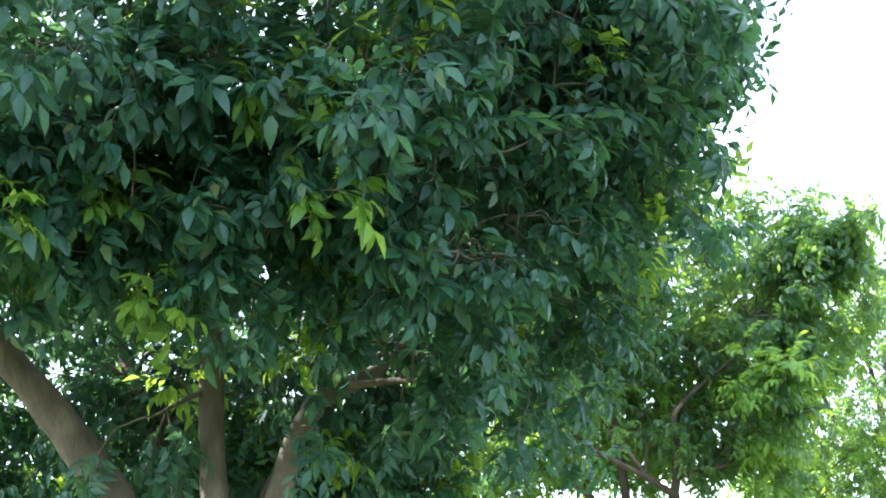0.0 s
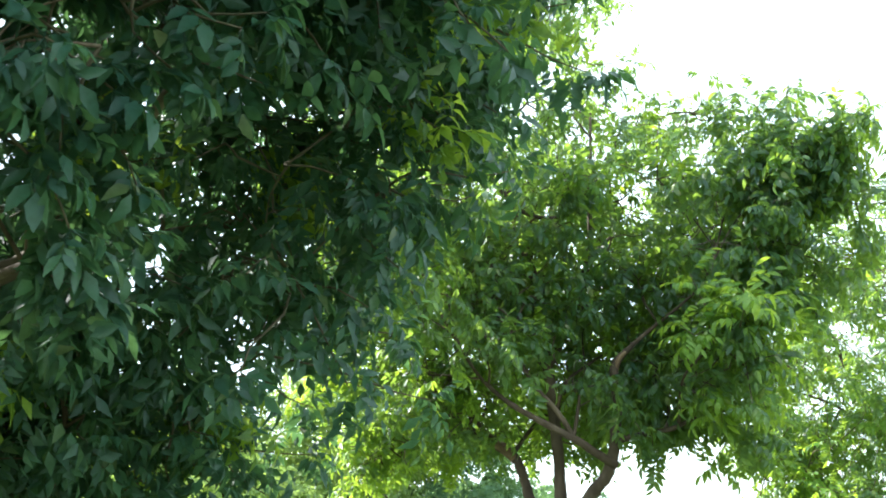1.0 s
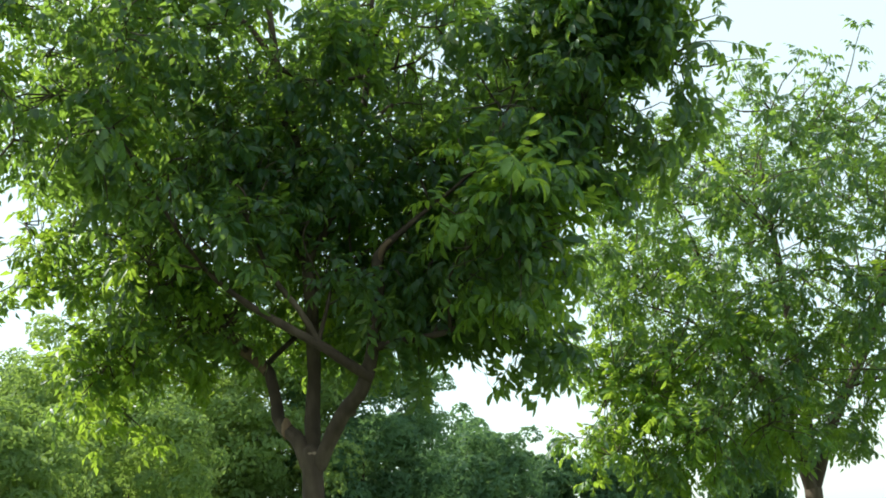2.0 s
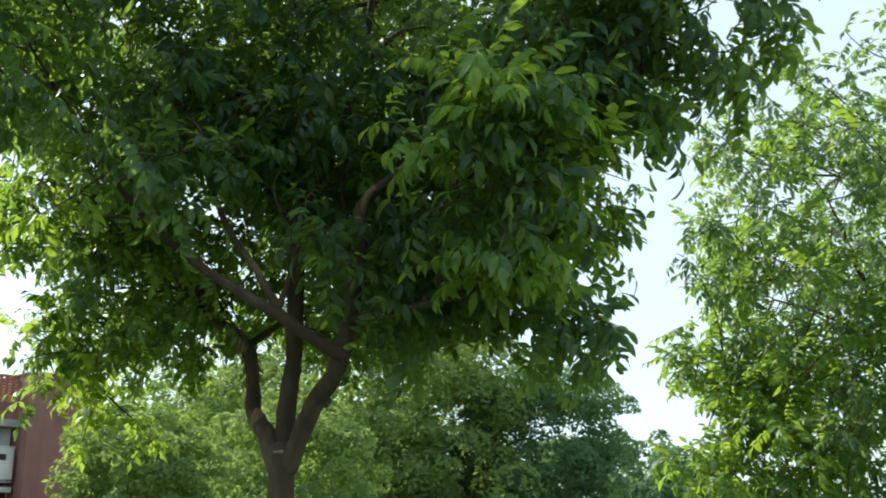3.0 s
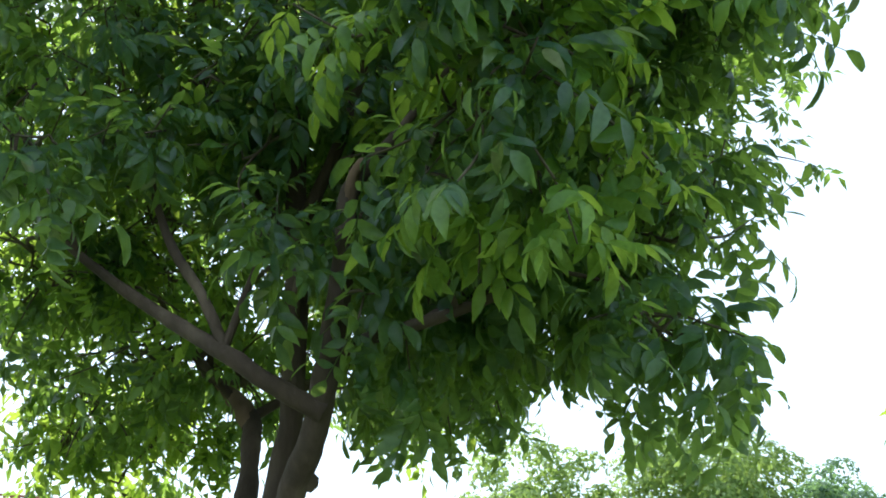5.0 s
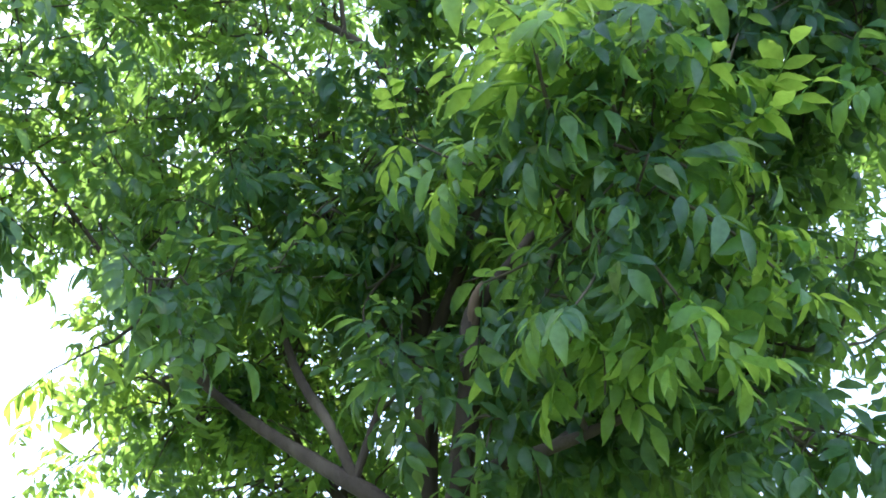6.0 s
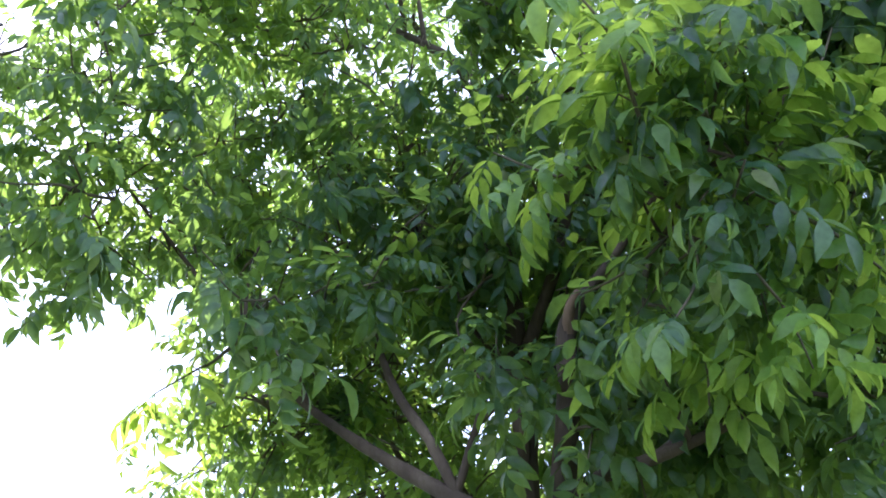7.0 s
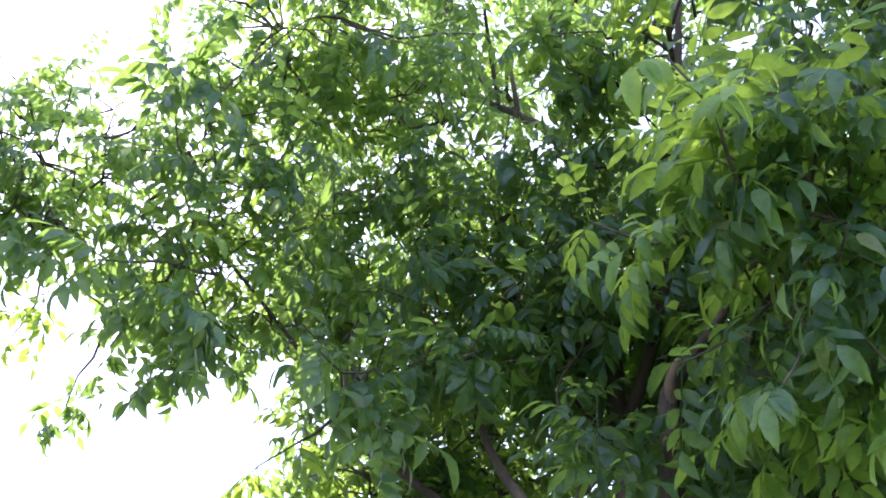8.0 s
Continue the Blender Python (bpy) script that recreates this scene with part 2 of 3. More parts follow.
def coarse_leaf(rng, pairs, rachis, size):
    """A leaf for the far side of a crown: folded leaflets alone, four faces each."""
    pile = Pile()
    for s, sgn in [(0.35 + 0.6 * k / pairs, sgn) for k in range(pairs) for sgn in (-1, 1)] + [(1.0, 0)]:
        n = size * rng.uniform(0.8, 1.12)
        w, fold, droop = n * rng.uniform(0.18, 0.22), rng.uniform(0.2, 0.5), rng.uniform(0.05, 0.3)
        v = np.array([(0, 0, 0), (-w, 0.42 * n, fold * w), (0, 0.45 * n, -0.1 * droop * n), (w, 0.42 * n, fold * w), (0, n, -droop * n)])
        out = sgn * rng.uniform(42, 66) if sgn else rng.uniform(-12, 12)
        m = np.array(Matrix.Translation((0, rachis * s, -0.16 * rachis * s * s)) @ Euler((0, 0, radians(-out))).to_matrix().to_4x4() @ Euler((radians(-rng.uniform(15, 58)), radians(rng.uniform(-28, 28)), 0)).to_matrix().to_4x4())
        pile.add(v @ m[:3, :3].T + m[:3, 3], COARSE_T)
    return np.concatenate(pile.v), np.concatenate(pile.t)


COARSE = [coarse_leaf(LR, LR.choice((3, 3, 4)), LR.uniform(0.14, 0.22), LR.uniform(0.08, 0.1)) for _ in range(10)]


def leaf_meshes(shapes):
    return [[mesh_np("leaf", v, t, [mat]) for v, t in shapes] for mat in (LEAF, YOUNG_LIT, LIGHT)]


def lobed(d, seed):
    """Uneven outline of a crown in the direction d."""
    o = Vector((seed * 7.3, seed * 3.1, seed * 1.7))
    return 1 + 0.3 * noise.noise(d * 1.5 + o) + 0.16 * noise.noise(d * 3.6 + o)


def tree(base, limbs, lobes, branches, shoots, seed, near, parts, label, shapes, mature=0, per_shoot=(7, 11), size=1.0, bark=BARK, plain=None, ragged=1.0, hollow=9.0, fine_share=0.45, clump=None, hanging=()):
    """A tree of the row: limbs are (points, radii); lobes are (share, centre, radii, flatness below, share of young and
    sunlit-toned shoots) of the crown, filled with branches and shoots; leaves sit round the shoots; hanging are low
    branch ends (x, y, z, share of young and sunlit-toned)."""
    rng = random.Random(seed)
    base, near = Vector(base), Vector(near)
    root, singles = tagged(new("tree"), label=label, category="tree", group="row of park trees"), leaf_meshes(shapes)
    root.matrix_basis = Matrix.Translation(base)
    nodes = []
    for i, (points, rr) in enumerate(limbs):
        path, rad = spline([Vector(p) - base for p in points], rr)
        child("trunk" if i == 0 else "limb", mesh_np("limb", *tube(path, rad, 14, 0.16), [bark]), root)
        if i or len(limbs) == 1:
            nodes += [(q, r) for q, r in zip(path, rad) if r < 0.06]

    def inside(low, high, pick=None):
        n = rng.choices(range(len(lobes)), [b[0] for b in lobes])[0] if pick is None else pick
        _, c, radii, flat, fresh_lit = lobes[n]
        for _ in range(12):
            d = Vector((rng.gauss(0, 1), rng.gauss(0, 1), rng.gauss(0, 1))).normalized()
            k = (1 + ragged * (lobed(d, seed + n) - 1)) * (low + (high - low) * rng.random() ** 0.55)
            z = d.z * radii[2] * k * (flat if d.z < 0 else 1)
            p = Vector((d.x * radii[0] * k, d.y * radii[1] * k, z)) + Vector(c)
            # the light-starved inside of the crown holds fewer leaves
            deep = max(min(b[2]) * (1 - math.sqrt(sum(((p[i] - b[1][i]) / b[2][i]) ** 2 for i in range(3)))) for b in lobes)
            if rng.random() < max(0.08, math.exp(-max(deep, 0.0) / hollow)):
                break
        return d, p - base, fresh_lit

    wood, ends = Pile(), []
    for number in range(branches + len(hanging)):
        if number >= branches:
            *p, fresh_lit = hanging[number - branches]
            d, p = Vector((0, 0, -1)), Vector(p) - base
        else:
            d, p, fresh_lit = inside(0.4, 0.8) if clump is None else inside(0.3, 1.0, number if number < len(lobes) else None)
        ends.append((d, p, fresh_lit))
        q, r = min(nodes, key=lambda nr: (nr[0] - p).length + 0.6 * abs(nr[0].z + 0.5 - p.z) + max(0.0, 2.45 - base.z - nr[0].z) + rng.random() * 0.3)
        mid = (p + q) / 2 + Vector((rng.uniform(-0.12, 0.12), rng.uniform(-0.12, 0.12), rng.uniform(-0.02, 0.16)))
        r0 = min(0.75 * r, 0.02)
        path, rad = spline([q, mid, p], [r0, r0 * 0.7, 0.006], 6)
        wood.add(*tube(path, rad, 6, 0.12), 0)
        nodes += list(zip(path[3:], rad[3:]))
    crown, held = Pile(), []
    twig_nodes = np.array([tuple(q) for q, _ in nodes])
    for number in range(shoots):
        if clump is None:
            d, p, share = inside(0.3, 1.0)
        else:          # shoots gather round the ends of the branches
            d, tip, share = ends[number % len(ends)]
            off = Vector((rng.gauss(0, clump), rng.gauss(0, clump), rng.gauss(0, 0.75 * clump)))
            d, p = (d + off.normalized() * 0.9).normalized(), tip + off
        j = int(np.argmin(((twig_nodes - np.array(p)) ** 2).sum(1)))
        q, r = nodes[j]
        out = (d * 0.8 + (p - q).normalized() * 0.6 + Vector((0, 0, 0.1))).normalized()
        mid = (p + q) / 2 + Vector((rng.uniform(-0.06, 0.06), rng.uniform(-0.06, 0.06), rng.uniform(-0.05, 0.06)))
        tip = p + out * 0.16
        path, rad = spline([q, mid, p, tip], [min(r, 0.008), 0.0055, 0.004, 0.0025], 2)
        wood.add(*tube(path, rad, 4), 1)
        fresh_lit = 1 if rng.random() < share else mature
        turn = rng.random() * 6.28
        a = out.orthogonal().normalized()
        b = out.cross(a).normalized()
        for k in range(rng.randint(*per_shoot)):
            turn += 2.4
            at = path[min(len(path) - 1, int(len(path) * (0.45 + 0.55 * rng.random())))]
            sag = rng.uniform(-0.35, 0.3) if fresh_lit == 1 else rng.uniform(-0.95, 0.05)
            way = (out * rng.uniform(0.1, 0.9) + math.cos(turn) * a + math.sin(turn) * b + Vector((0, 0, sag))).normalized()
            up = Vector((rng.gauss(0, 0.3), rng.gauss(0, 0.3), 1)) + out * 0.3
            x = way.cross(up).normalized()
            z = x.cross(way)
            sc = size * rng.uniform(0.7, 1.15) * (1.08 if fresh_lit == 1 else 1.0)
            m = Matrix(((x.x, way.x, z.x, at.x), (x.y, way.y, z.y, at.y), (x.z, way.z, z.z, at.z), (0, 0, 0, 1))) @ Matrix.Scale(sc, 4)
            held.append((m, rng.randrange(len(shapes)), fresh_lit))
    held.sort(key=lambda h: (h[0].translation + base - near).length)
    for m, kind, fresh_lit in held[:parts]:
        child("leaf", singles[fresh_lit][kind], root, m)
    for n, (m, kind, fresh_lit) in enumerate(held[parts:]):
        a = np.array(m)
        v, t = plain[kind % len(plain)] if plain and n > fine_share * len(held) else shapes[kind]
        crown.add(v @ a[:3, :3].T + a[:3, 3], t, fresh_lit)
    child("branchwork", wood.mesh("branchwork", [bark, TWIG]), root, kind="stuff")
    child("crown", crown.mesh("crown", [LEAF, YOUNG_LIT, LIGHT]), root, label="dense dark green pinnate leaves with paler young and sunlit-toned tips", kind="stuff")
    return root


# ---- ground ----
bm = bmesh.new()
bmesh.ops.create_grid(bm, x_segments=60, y_segments=60, size=600)
for v in bm.verts:
    v.co.z = 0.25 * noise.noise(v.co * 0.02) if v.co.length > 40 else 0.0
me = bpy.data.meshes.new("ground")
bm.to_mesh(me)
bm.free()
me.materials.append(GRASS)
tagged(new("ground", me), "wide park lawn of worn green grass", "ground", kind="structure")

# ---- the row of trees ----
tree((-0.95, 5.1, 0), [
    ([(-0.95, 5.1, -0.05), (-0.94, 5.1, 0.8), (-0.95, 5.08, 1.45)], [0.15, 0.115, 0.12]),
    ([(-0.97, 5.08, 1.4), (-1.15, 5.0, 1.75), (-1.35, 4.95, 2.12), (-1.59, 4.88, 2.5), (-1.8, 4.8, 2.78), (-2.15, 4.6, 3.3), (-2.3, 4.5, 4.0)], [0.1, 0.09, 0.085, 0.075, 0.06, 0.04, 0.02]),
    ([(-0.95, 5.08, 1.4), (-0.95, 5.06, 1.8), (-0.94, 5.04, 2.1), (-0.94, 5.04, 2.55), (-0.9, 5.0, 3.3), (-0.95, 5.0, 4.4)], [0.085, 0.07, 0.062, 0.055, 0.04, 0.015]),
    ([(-0.93, 5.08, 1.4), (-0.8, 5.08, 1.75), (-0.67, 5.08, 2.08), (-0.52, 5.1, 2.44), (-0.38, 5.12, 2.54), (-0.13, 5.13, 2.67), (0.35, 4.9, 3.1), (0.75, 4.7, 3.6)], [0.07, 0.06, 0.055, 0.05, 0.044, 0.03, 0.014, 0.008]),
    ([(-0.93, 5.1, 1.4), (-0.8, 5.4, 2.0), (-0.6, 5.9, 2.6), (-0.4, 6.3, 3.3)], [0.06, 0.05, 0.04, 0.015]),
    ([(-0.97, 5.1, 1.4), (-1.15, 5.4, 2.1), (-1.5, 5.9, 2.8), (-1.8, 6.2, 3.5)], [0.06, 0.05, 0.04, 0.015]),
], [
    (1.0, (-0.72, 5.0, 3.9), (2.35, 2.1, 1.75), 0.84, 0.05),
    (0.1, (0.65, 4.5, 3.65), (0.65, 0.65, 0.65), 0.85, 0.08),
    (0.16, (0.8, 4.95, 3.9), (0.6, 0.6, 0.75), 0.9, 0.05),
    (0.09, (-1.6, 3.8, 3.25), (0.8, 0.55, 0.4), 0.8, 0.16),
    (0.06, (-0.62, 4.1, 3.4), (0.4, 0.4, 0.4), 1.0, 0.03),
    (0.035, (0.3, 6.4, 3.0), (0.3, 0.3, 0.25), 1.0, 0.04),
    (0.06, (0.1, 4.2, 3.0), (0.5, 0.4, 0.35), 0.9, 0.1),
    (0.1, (-0.6, 3.75, 3.22), (0.8, 0.4, 0.4), 0.9, 0.06),
    (0.12, (-0.55, 6.2, 2.75), (0.9, 0.7, 0.65), 1.0, 0.1),
    (0.07, (0.45, 5.75, 3.05), (0.5, 0.5, 0.5), 1.0, 0.08),
    (0.14, (0.75, 6.05, 3.85), (0.6, 0.6, 0.6), 0.9, 0.06),
    (0.1, (-1.9, 6.2, 2.7), (1.0, 0.7, 0.6), 1.0, 0.1),
    (0.22, (-1.7, 4.2, 4.4), (1.4, 1.0, 0.9), 1.0, 0.0),
    (0.14, (0.45, 4.9, 4.7), (1.0, 1.0, 0.85), 1.0, 0.03),
    (0.07, (-0.4, 6.4, 2.25), (0.5, 0.4, 0.28), 1.0, 0.1),
    (0.07, (-1.2, 6.3, 2.35), (0.6, 0.4, 0.3), 1.0, 0.1),
    (0.07, (-1.5, 6.6, 2.15), (0.7, 0.45, 0.32), 1.0, 0.15),
    (0.07, (-2.5, 6.1, 2.3), (0.6, 0.45, 0.35), 1.0, 0.15),
], 480, 2450, 3, (0.3, 3.0, 2.8), 280, "broad shade tree with several brown stems and dense dark green foliage", SHORT, per_shoot=(9, 13), size=0.97, bark=BROWN_BARK, plain=COARSE, fine_share=0.2, ragged=0.7, hollow=1.3, clump=0.17)

# rounded masses of the middle tree's crown (x, y, z, radius), then the sprays round its rim with their share of young
# shoots; high shares at the left paint sunlit leaves
MASSES = [
    (1.9, 10.0, 3.95, 0.95), (0.9, 10.1, 4.1, 1.1), (2.1, 10.4, 4.1, 1.05), (1.3, 10.0, 4.8, 1.15), (1.8, 10.8, 3.4, 0.8),
    (1.4, 9.75, 3.6, 0.55), (0.9, 10.3, 3.4, 0.85), (2.45, 9.7, 3.4, 0.6), (1.8, 10.0, 5.5, 0.7), (0.95, 9.35, 3.8, 0.7),
    (2.5, 10.4, 4.5, 0.85), (2.8, 9.5, 4.15, 0.75), (0.15, 10.0, 3.9, 0.7), (0.85, 8.55, 4.05, 0.48), (0.5, 8.3, 3.62, 0.42),
]
SPRAYS = [
    (2.2, 10.4, 3.1, 0.32, 0.1), (1.6, 10.9, 3.0, 0.3, 0.2), (2.6, 9.5, 2.85, 0.27, 0.02), (2.85, 9.6, 2.6, 0.18, 0.0),
    (1.2, 10.5, 3.0, 0.3, 0.2), (2.85, 8.8, 2.85, 0.19, 0.45), (1.75, 9.45, 2.8, 0.1, 0.1), (0.95, 9.8, 2.8, 0.22, 0.3),
    (0.42, 10.3, 2.62, 0.28, 0.7), (3.25, 9.4, 3.55, 0.34, 0.05), (3.45, 9.25, 4.0, 0.36, 0.1), (1.95, 10.1, 2.85, 0.26, 0.1),
    (0.3, 8.1, 3.95, 0.34, 0.02), (0.05, 9.9, 3.2, 0.26, 0.6), (0.85, 9.3, 2.9, 0.16, 0.3), (1.15, 8.95, 3.05, 0.16, 0.1),
    (0.95, 8.65, 4.55, 0.35, 0.2), (0.75, 8.55, 3.55, 0.22, 0.1), (3.42, 9.15, 4.3, 0.32, 0.1),
]
tree((1.63, 9.59, 0), [
    ([(1.64, 9.59, -0.05), (1.65, 9.59, 0.9), (1.63, 9.6, 1.6), (1.63, 9.6, 1.92)], [0.085, 0.064, 0.06, 0.064]),
    ([(1.61, 9.6, 1.82), (1.55, 9.63, 1.97), (1.43, 9.77, 2.09), (1.4, 9.82, 2.22), (1.37, 9.86, 2.34), (1.32, 9.92, 2.44), (1.13, 10.02, 2.58), (0.85, 10.1, 2.85), (0.6, 10.2, 3.3)], [0.045, 0.045, 0.042, 0.034, 0.033, 0.034, 0.024, 0.014, 0.008]),
    ([(1.63, 9.61, 1.82), (1.63, 9.66, 2.15), (1.64, 9.7, 2.4), (1.62, 9.7, 3.0), (1.57, 9.7, 3.7), (1.5, 9.7, 3.93), (1.46, 9.7, 4.27), (1.41, 9.7, 4.77), (1.37, 9.7, 5.3)], [0.048, 0.042, 0.04, 0.038, 0.032, 0.03, 0.025, 0.018, 0.01]),
    ([(1.66, 9.59, 1.82), (1.76, 9.51, 2.0), (1.83, 9.45, 2.1), (1.93, 9.37, 2.2), (1.99, 9.33, 2.35), (2.02, 9.32, 2.51), (2.05, 9.32, 2.75), (2.06, 9.32, 2.93), (2.25, 9.3, 3.1), (2.55, 9.2, 3.3), (2.72, 9.15, 3.46), (2.9, 9.2, 3.9)], [0.045, 0.044, 0.042, 0.04, 0.038, 0.037, 0.035, 0.03, 0.014, 0.01, 0.009, 0.005]),
    ([(1.99, 9.33, 2.26), (1.88, 9.25, 2.33), (1.74, 9.2, 2.43), (1.53, 9.2, 2.56), (1.31, 9.18, 2.71), (1.12, 9.05, 2.9), (0.9, 8.8, 3.3), (0.7, 8.5, 3.7)], [0.03, 0.028, 0.026, 0.022, 0.017, 0.011, 0.008, 0.005]),
    ([(1.73, 9.2, 2.45), (1.63, 9.2, 2.63), (1.47, 9.2, 2.86), (1.3, 9.2, 3.3)], [0.019, 0.017, 0.015, 0.008]),
    ([(2.03, 9.31, 2.42), (2.16, 9.27, 2.44), (2.38, 9.27, 2.47), (2.62, 9.38, 2.58), (2.8, 9.5, 2.72)], [0.024, 0.02, 0.016, 0.011, 0.006]),
    ([(1.46, 9.7, 4.25), (1.28, 9.7, 4.53), (0.81, 9.6, 4.92), (0.4, 9.5, 5.2)], [0.021, 0.018, 0.012, 0.007]),
    ([(1.46, 9.72, 4.25), (1.67, 9.8, 4.17), (1.93, 9.85, 4.2), (2.3, 9.9, 4.3)], [0.018, 0.016, 0.013, 0.007]),
    ([(1.62, 9.7, 3.0), (1.85, 9.65, 3.4), (1.98, 9.6, 3.84), (2.04, 9.6, 4.32), (2.1, 9.6, 4.9)], [0.024, 0.022, 0.02, 0.016, 0.008]),
    ([(1.61, 9.7, 3.0), (1.4, 9.65, 3.3), (1.23, 9.6, 3.68), (1.19, 9.6, 3.95), (1.1, 9.6, 4.4)], [0.02, 0.018, 0.015, 0.012, 0.007]),
], [(r * r, (x, y, z), (r, r, r), 1.0, 0.06) for x, y, z, r in MASSES] + [(3.2 * r * r, (x, y, z), (r, r, r), 1.0, young) for x, y, z, r, young in SPRAYS],
    390, 1950, 8, (2.9, 7.6, 2.7), 300, "young shade tree with forked brown trunk and dark green pinnate leaves", FINE, mature=2, per_shoot=(6, 10), size=0.8, plain=COARSE, ragged=0.5, hollow=0.5, fine_share=0.22, clump=0.12,
    # the left ends take the sunlit leaf colour
    hanging=[(2.3, 9.5, 2.55, 0.0), (2.5, 9.4, 2.6, 0.0), (0.35, 10.4, 2.42, 0.8), (0.5, 10.1, 2.5, 0.6), (0.25, 10.5, 2.35, 0.9), (2.0, 9.95, 2.6, 0.1)])

tree((5.6, 13.7, 0), [
    ([(5.6, 13.7, -0.05), (5.62, 13.7, 0.8), (5.6, 13.7, 1.6)], [0.11, 0.085, 0.08]),
    ([(5.6, 13.7, 1.55), (5.4, 13.6, 2.2), (5.0, 13.5, 3.0), (4.7, 13.4, 3.9)], [0.06, 0.05, 0.035, 0.012]),
    ([(5.6, 13.7, 1.55), (5.65, 13.8, 2.4), (5.6, 13.8, 3.4), (5.5, 13.7, 4.8)], [0.06, 0.05, 0.04, 0.012]),
    ([(5.6, 13.7, 1.55), (5.9, 13.8, 2.2), (6.4, 13.9, 3.0), (6.7, 13.9, 3.9)], [0.055, 0.05, 0.035, 0.012]),
], [
    (1.0, (5.6, 13.6, 3.6), (2.15, 2.15, 1.9), 0.95, 0.14),
    (0.12, (4.6, 12.4, 2.4), (0.9, 0.8, 0.7), 1.0, 0.4),
    (0.06, (3.78, 12.7, 2.35), (0.45, 0.45, 0.6), 1.0, 0.4),
], 120, 950, 14, (4.2, 11.8, 3.0), 200, "sunlit shade tree with a full light green crown", LONG, mature=2, size=0.75, hollow=0.8, plain=COARSE, fine_share=0.35)


# pruning scar on the middle tree
row_tree = [o for o in scene.collection.objects if o.name.startswith("tree") and abs(o.location.x - 1.63) < 0.01][0]


def knob(x, y, z, rx, ry, rz):
    """A lumpy healed knob on the bark of the middle tree."""
    bm = bmesh.new()
    bmesh.ops.create_uvsphere(bm, u_segments=14, v_segments=8, radius=1)
    for v in bm.verts:
        f = 1 + 0.25 * noise.noise(v.co * 2.3)
        v.co = Vector((x + rx * f * v.co.x - 1.63, y + ry * f * v.co.y - 9.59, z + rz * f * v.co.z))
    return bm


path, rad = spline([Vector(p) - Vector((1.63, 9.59, 0)) for p in ((1.34, 9.895, 2.4), (1.27, 9.93, 2.49), (1.17, 9.99, 2.56), (1.08, 10.03, 2.62))], [0.034, 0.037, 0.03, 0.014])
child("peeled_bark", mesh_np("peeled_bark", *tube(path, rad, 12, 0.2), [PEELED]), row_tree, label="peeled tan bark")
path, rad = spline([Vector(p) - Vector((1.63, 9.59, 0)) for p in ((2.06, 9.315, 2.9), (2.085, 9.29, 2.96), (2.13, 9.27, 3.0))], [0.02, 0.017, 0.011])
child("stub", mesh_np("stub", *tube(path, rad, 10, 0.2), [PEELED]), row_tree, label="pale broken stub")
part("peeled_patch", knob(1.478, 9.68, 2.045, 0.03, 0.03, 0.06), PEELED, row_tree, "peeled tan bark")
part("knot", knob(1.862, 9.47, 2.1, 0.03, 0.03, 0.03), BARK, row_tree)
bm = knob(1.635, 9.545, 1.89, 0.032, 0.012, 0.014)
part("pruning_scar", bm, PALE, row_tree, "pale healed pruning scar")


# ---- trees of the background ----
def far_tree(x, y, top, radius, seed, mat, low=0.06, leaf=0.13, clumps=300, per=80, label="full green park tree in the distance"):
    rng, npr = random.Random(seed), np.random.RandomState(seed)
    root = tagged(new("tree"), label=label, category="tree", group="background trees")
    root.matrix_basis = Matrix.Translation((x, y, 0))
    zc, rz = top * (0.5 + low / 2), top * (0.5 - low / 2)
    path, rad = spline([(0, 0, -0.1), (0.06, 0, top * 0.15), (-0.03, 0.05, top * 0.3), (0.08, 0, top * 0.48)], [0.03 * top, 0.02 * top, 0.013 * top, 0.01])
    child("trunk", mesh_np("trunk", *tube(path, rad, 9, 0.15), [BARK]), root)
    pts, nrm = [], []
    clumps, per = int(clumps * 0.7), int(per * 1.4)
    for _ in range(clumps):
        d = Vector((rng.gauss(0, 1), rng.gauss(0, 1), rng.gauss(-0.1, 1))).normalized()
        k = lobed(d, seed) * rng.uniform(0.35, 1.0) ** 0.6
        c = np.array((d.x * radius * k, d.y * radius * k, zc + d.z * rz * k))
        cr = radius * rng.uniform(0.15, 0.28)
        q = npr.normal(size=(per, 3))
        q /= np.linalg.norm(q, axis=1)[:, None]
        q[:, 2] = np.where(q[:, 2] < -0.55, -q[:, 2], q[:, 2])
        rr = cr * npr.uniform(0.78, 1.02, size=(per, 1))
        pts.append(c + q * rr * (1, 1, 0.85))
        nrm.append(q + np.array(d) * 0.4 + npr.normal(size=(per, 3)) * 0.5)
    p, n = np.concatenate(pts), np.concatenate(nrm)
    n /= np.linalg.norm(n, axis=1)[:, None]
    a = np.cross(n, npr.normal(size=n.shape))
    a /= np.linalg.norm(a, axis=1)[:, None]
    b = np.cross(n, a)
    s = 1.35 * leaf * npr.uniform(0.6, 1.2, size=(len(p), 1))
    v = np.stack([p - a * s, p - b * s * 0.42 + n * s * 0.08, p + a * s - n * s * 0.2, p + b * s * 0.42 + n * s * 0.08], 1).reshape(-1, 3)
    i = np.arange(len(p))[:, None] * 4
    t = np.concatenate([i + (0, 1, 2), i + (0, 2, 3)], 1).reshape(-1, 3)
    v[:, 2] = np.maximum(v[:, 2], 0.05)
    child("crown", mesh_np("crown", v, t, [mat]), root, kind="stuff")
    return root


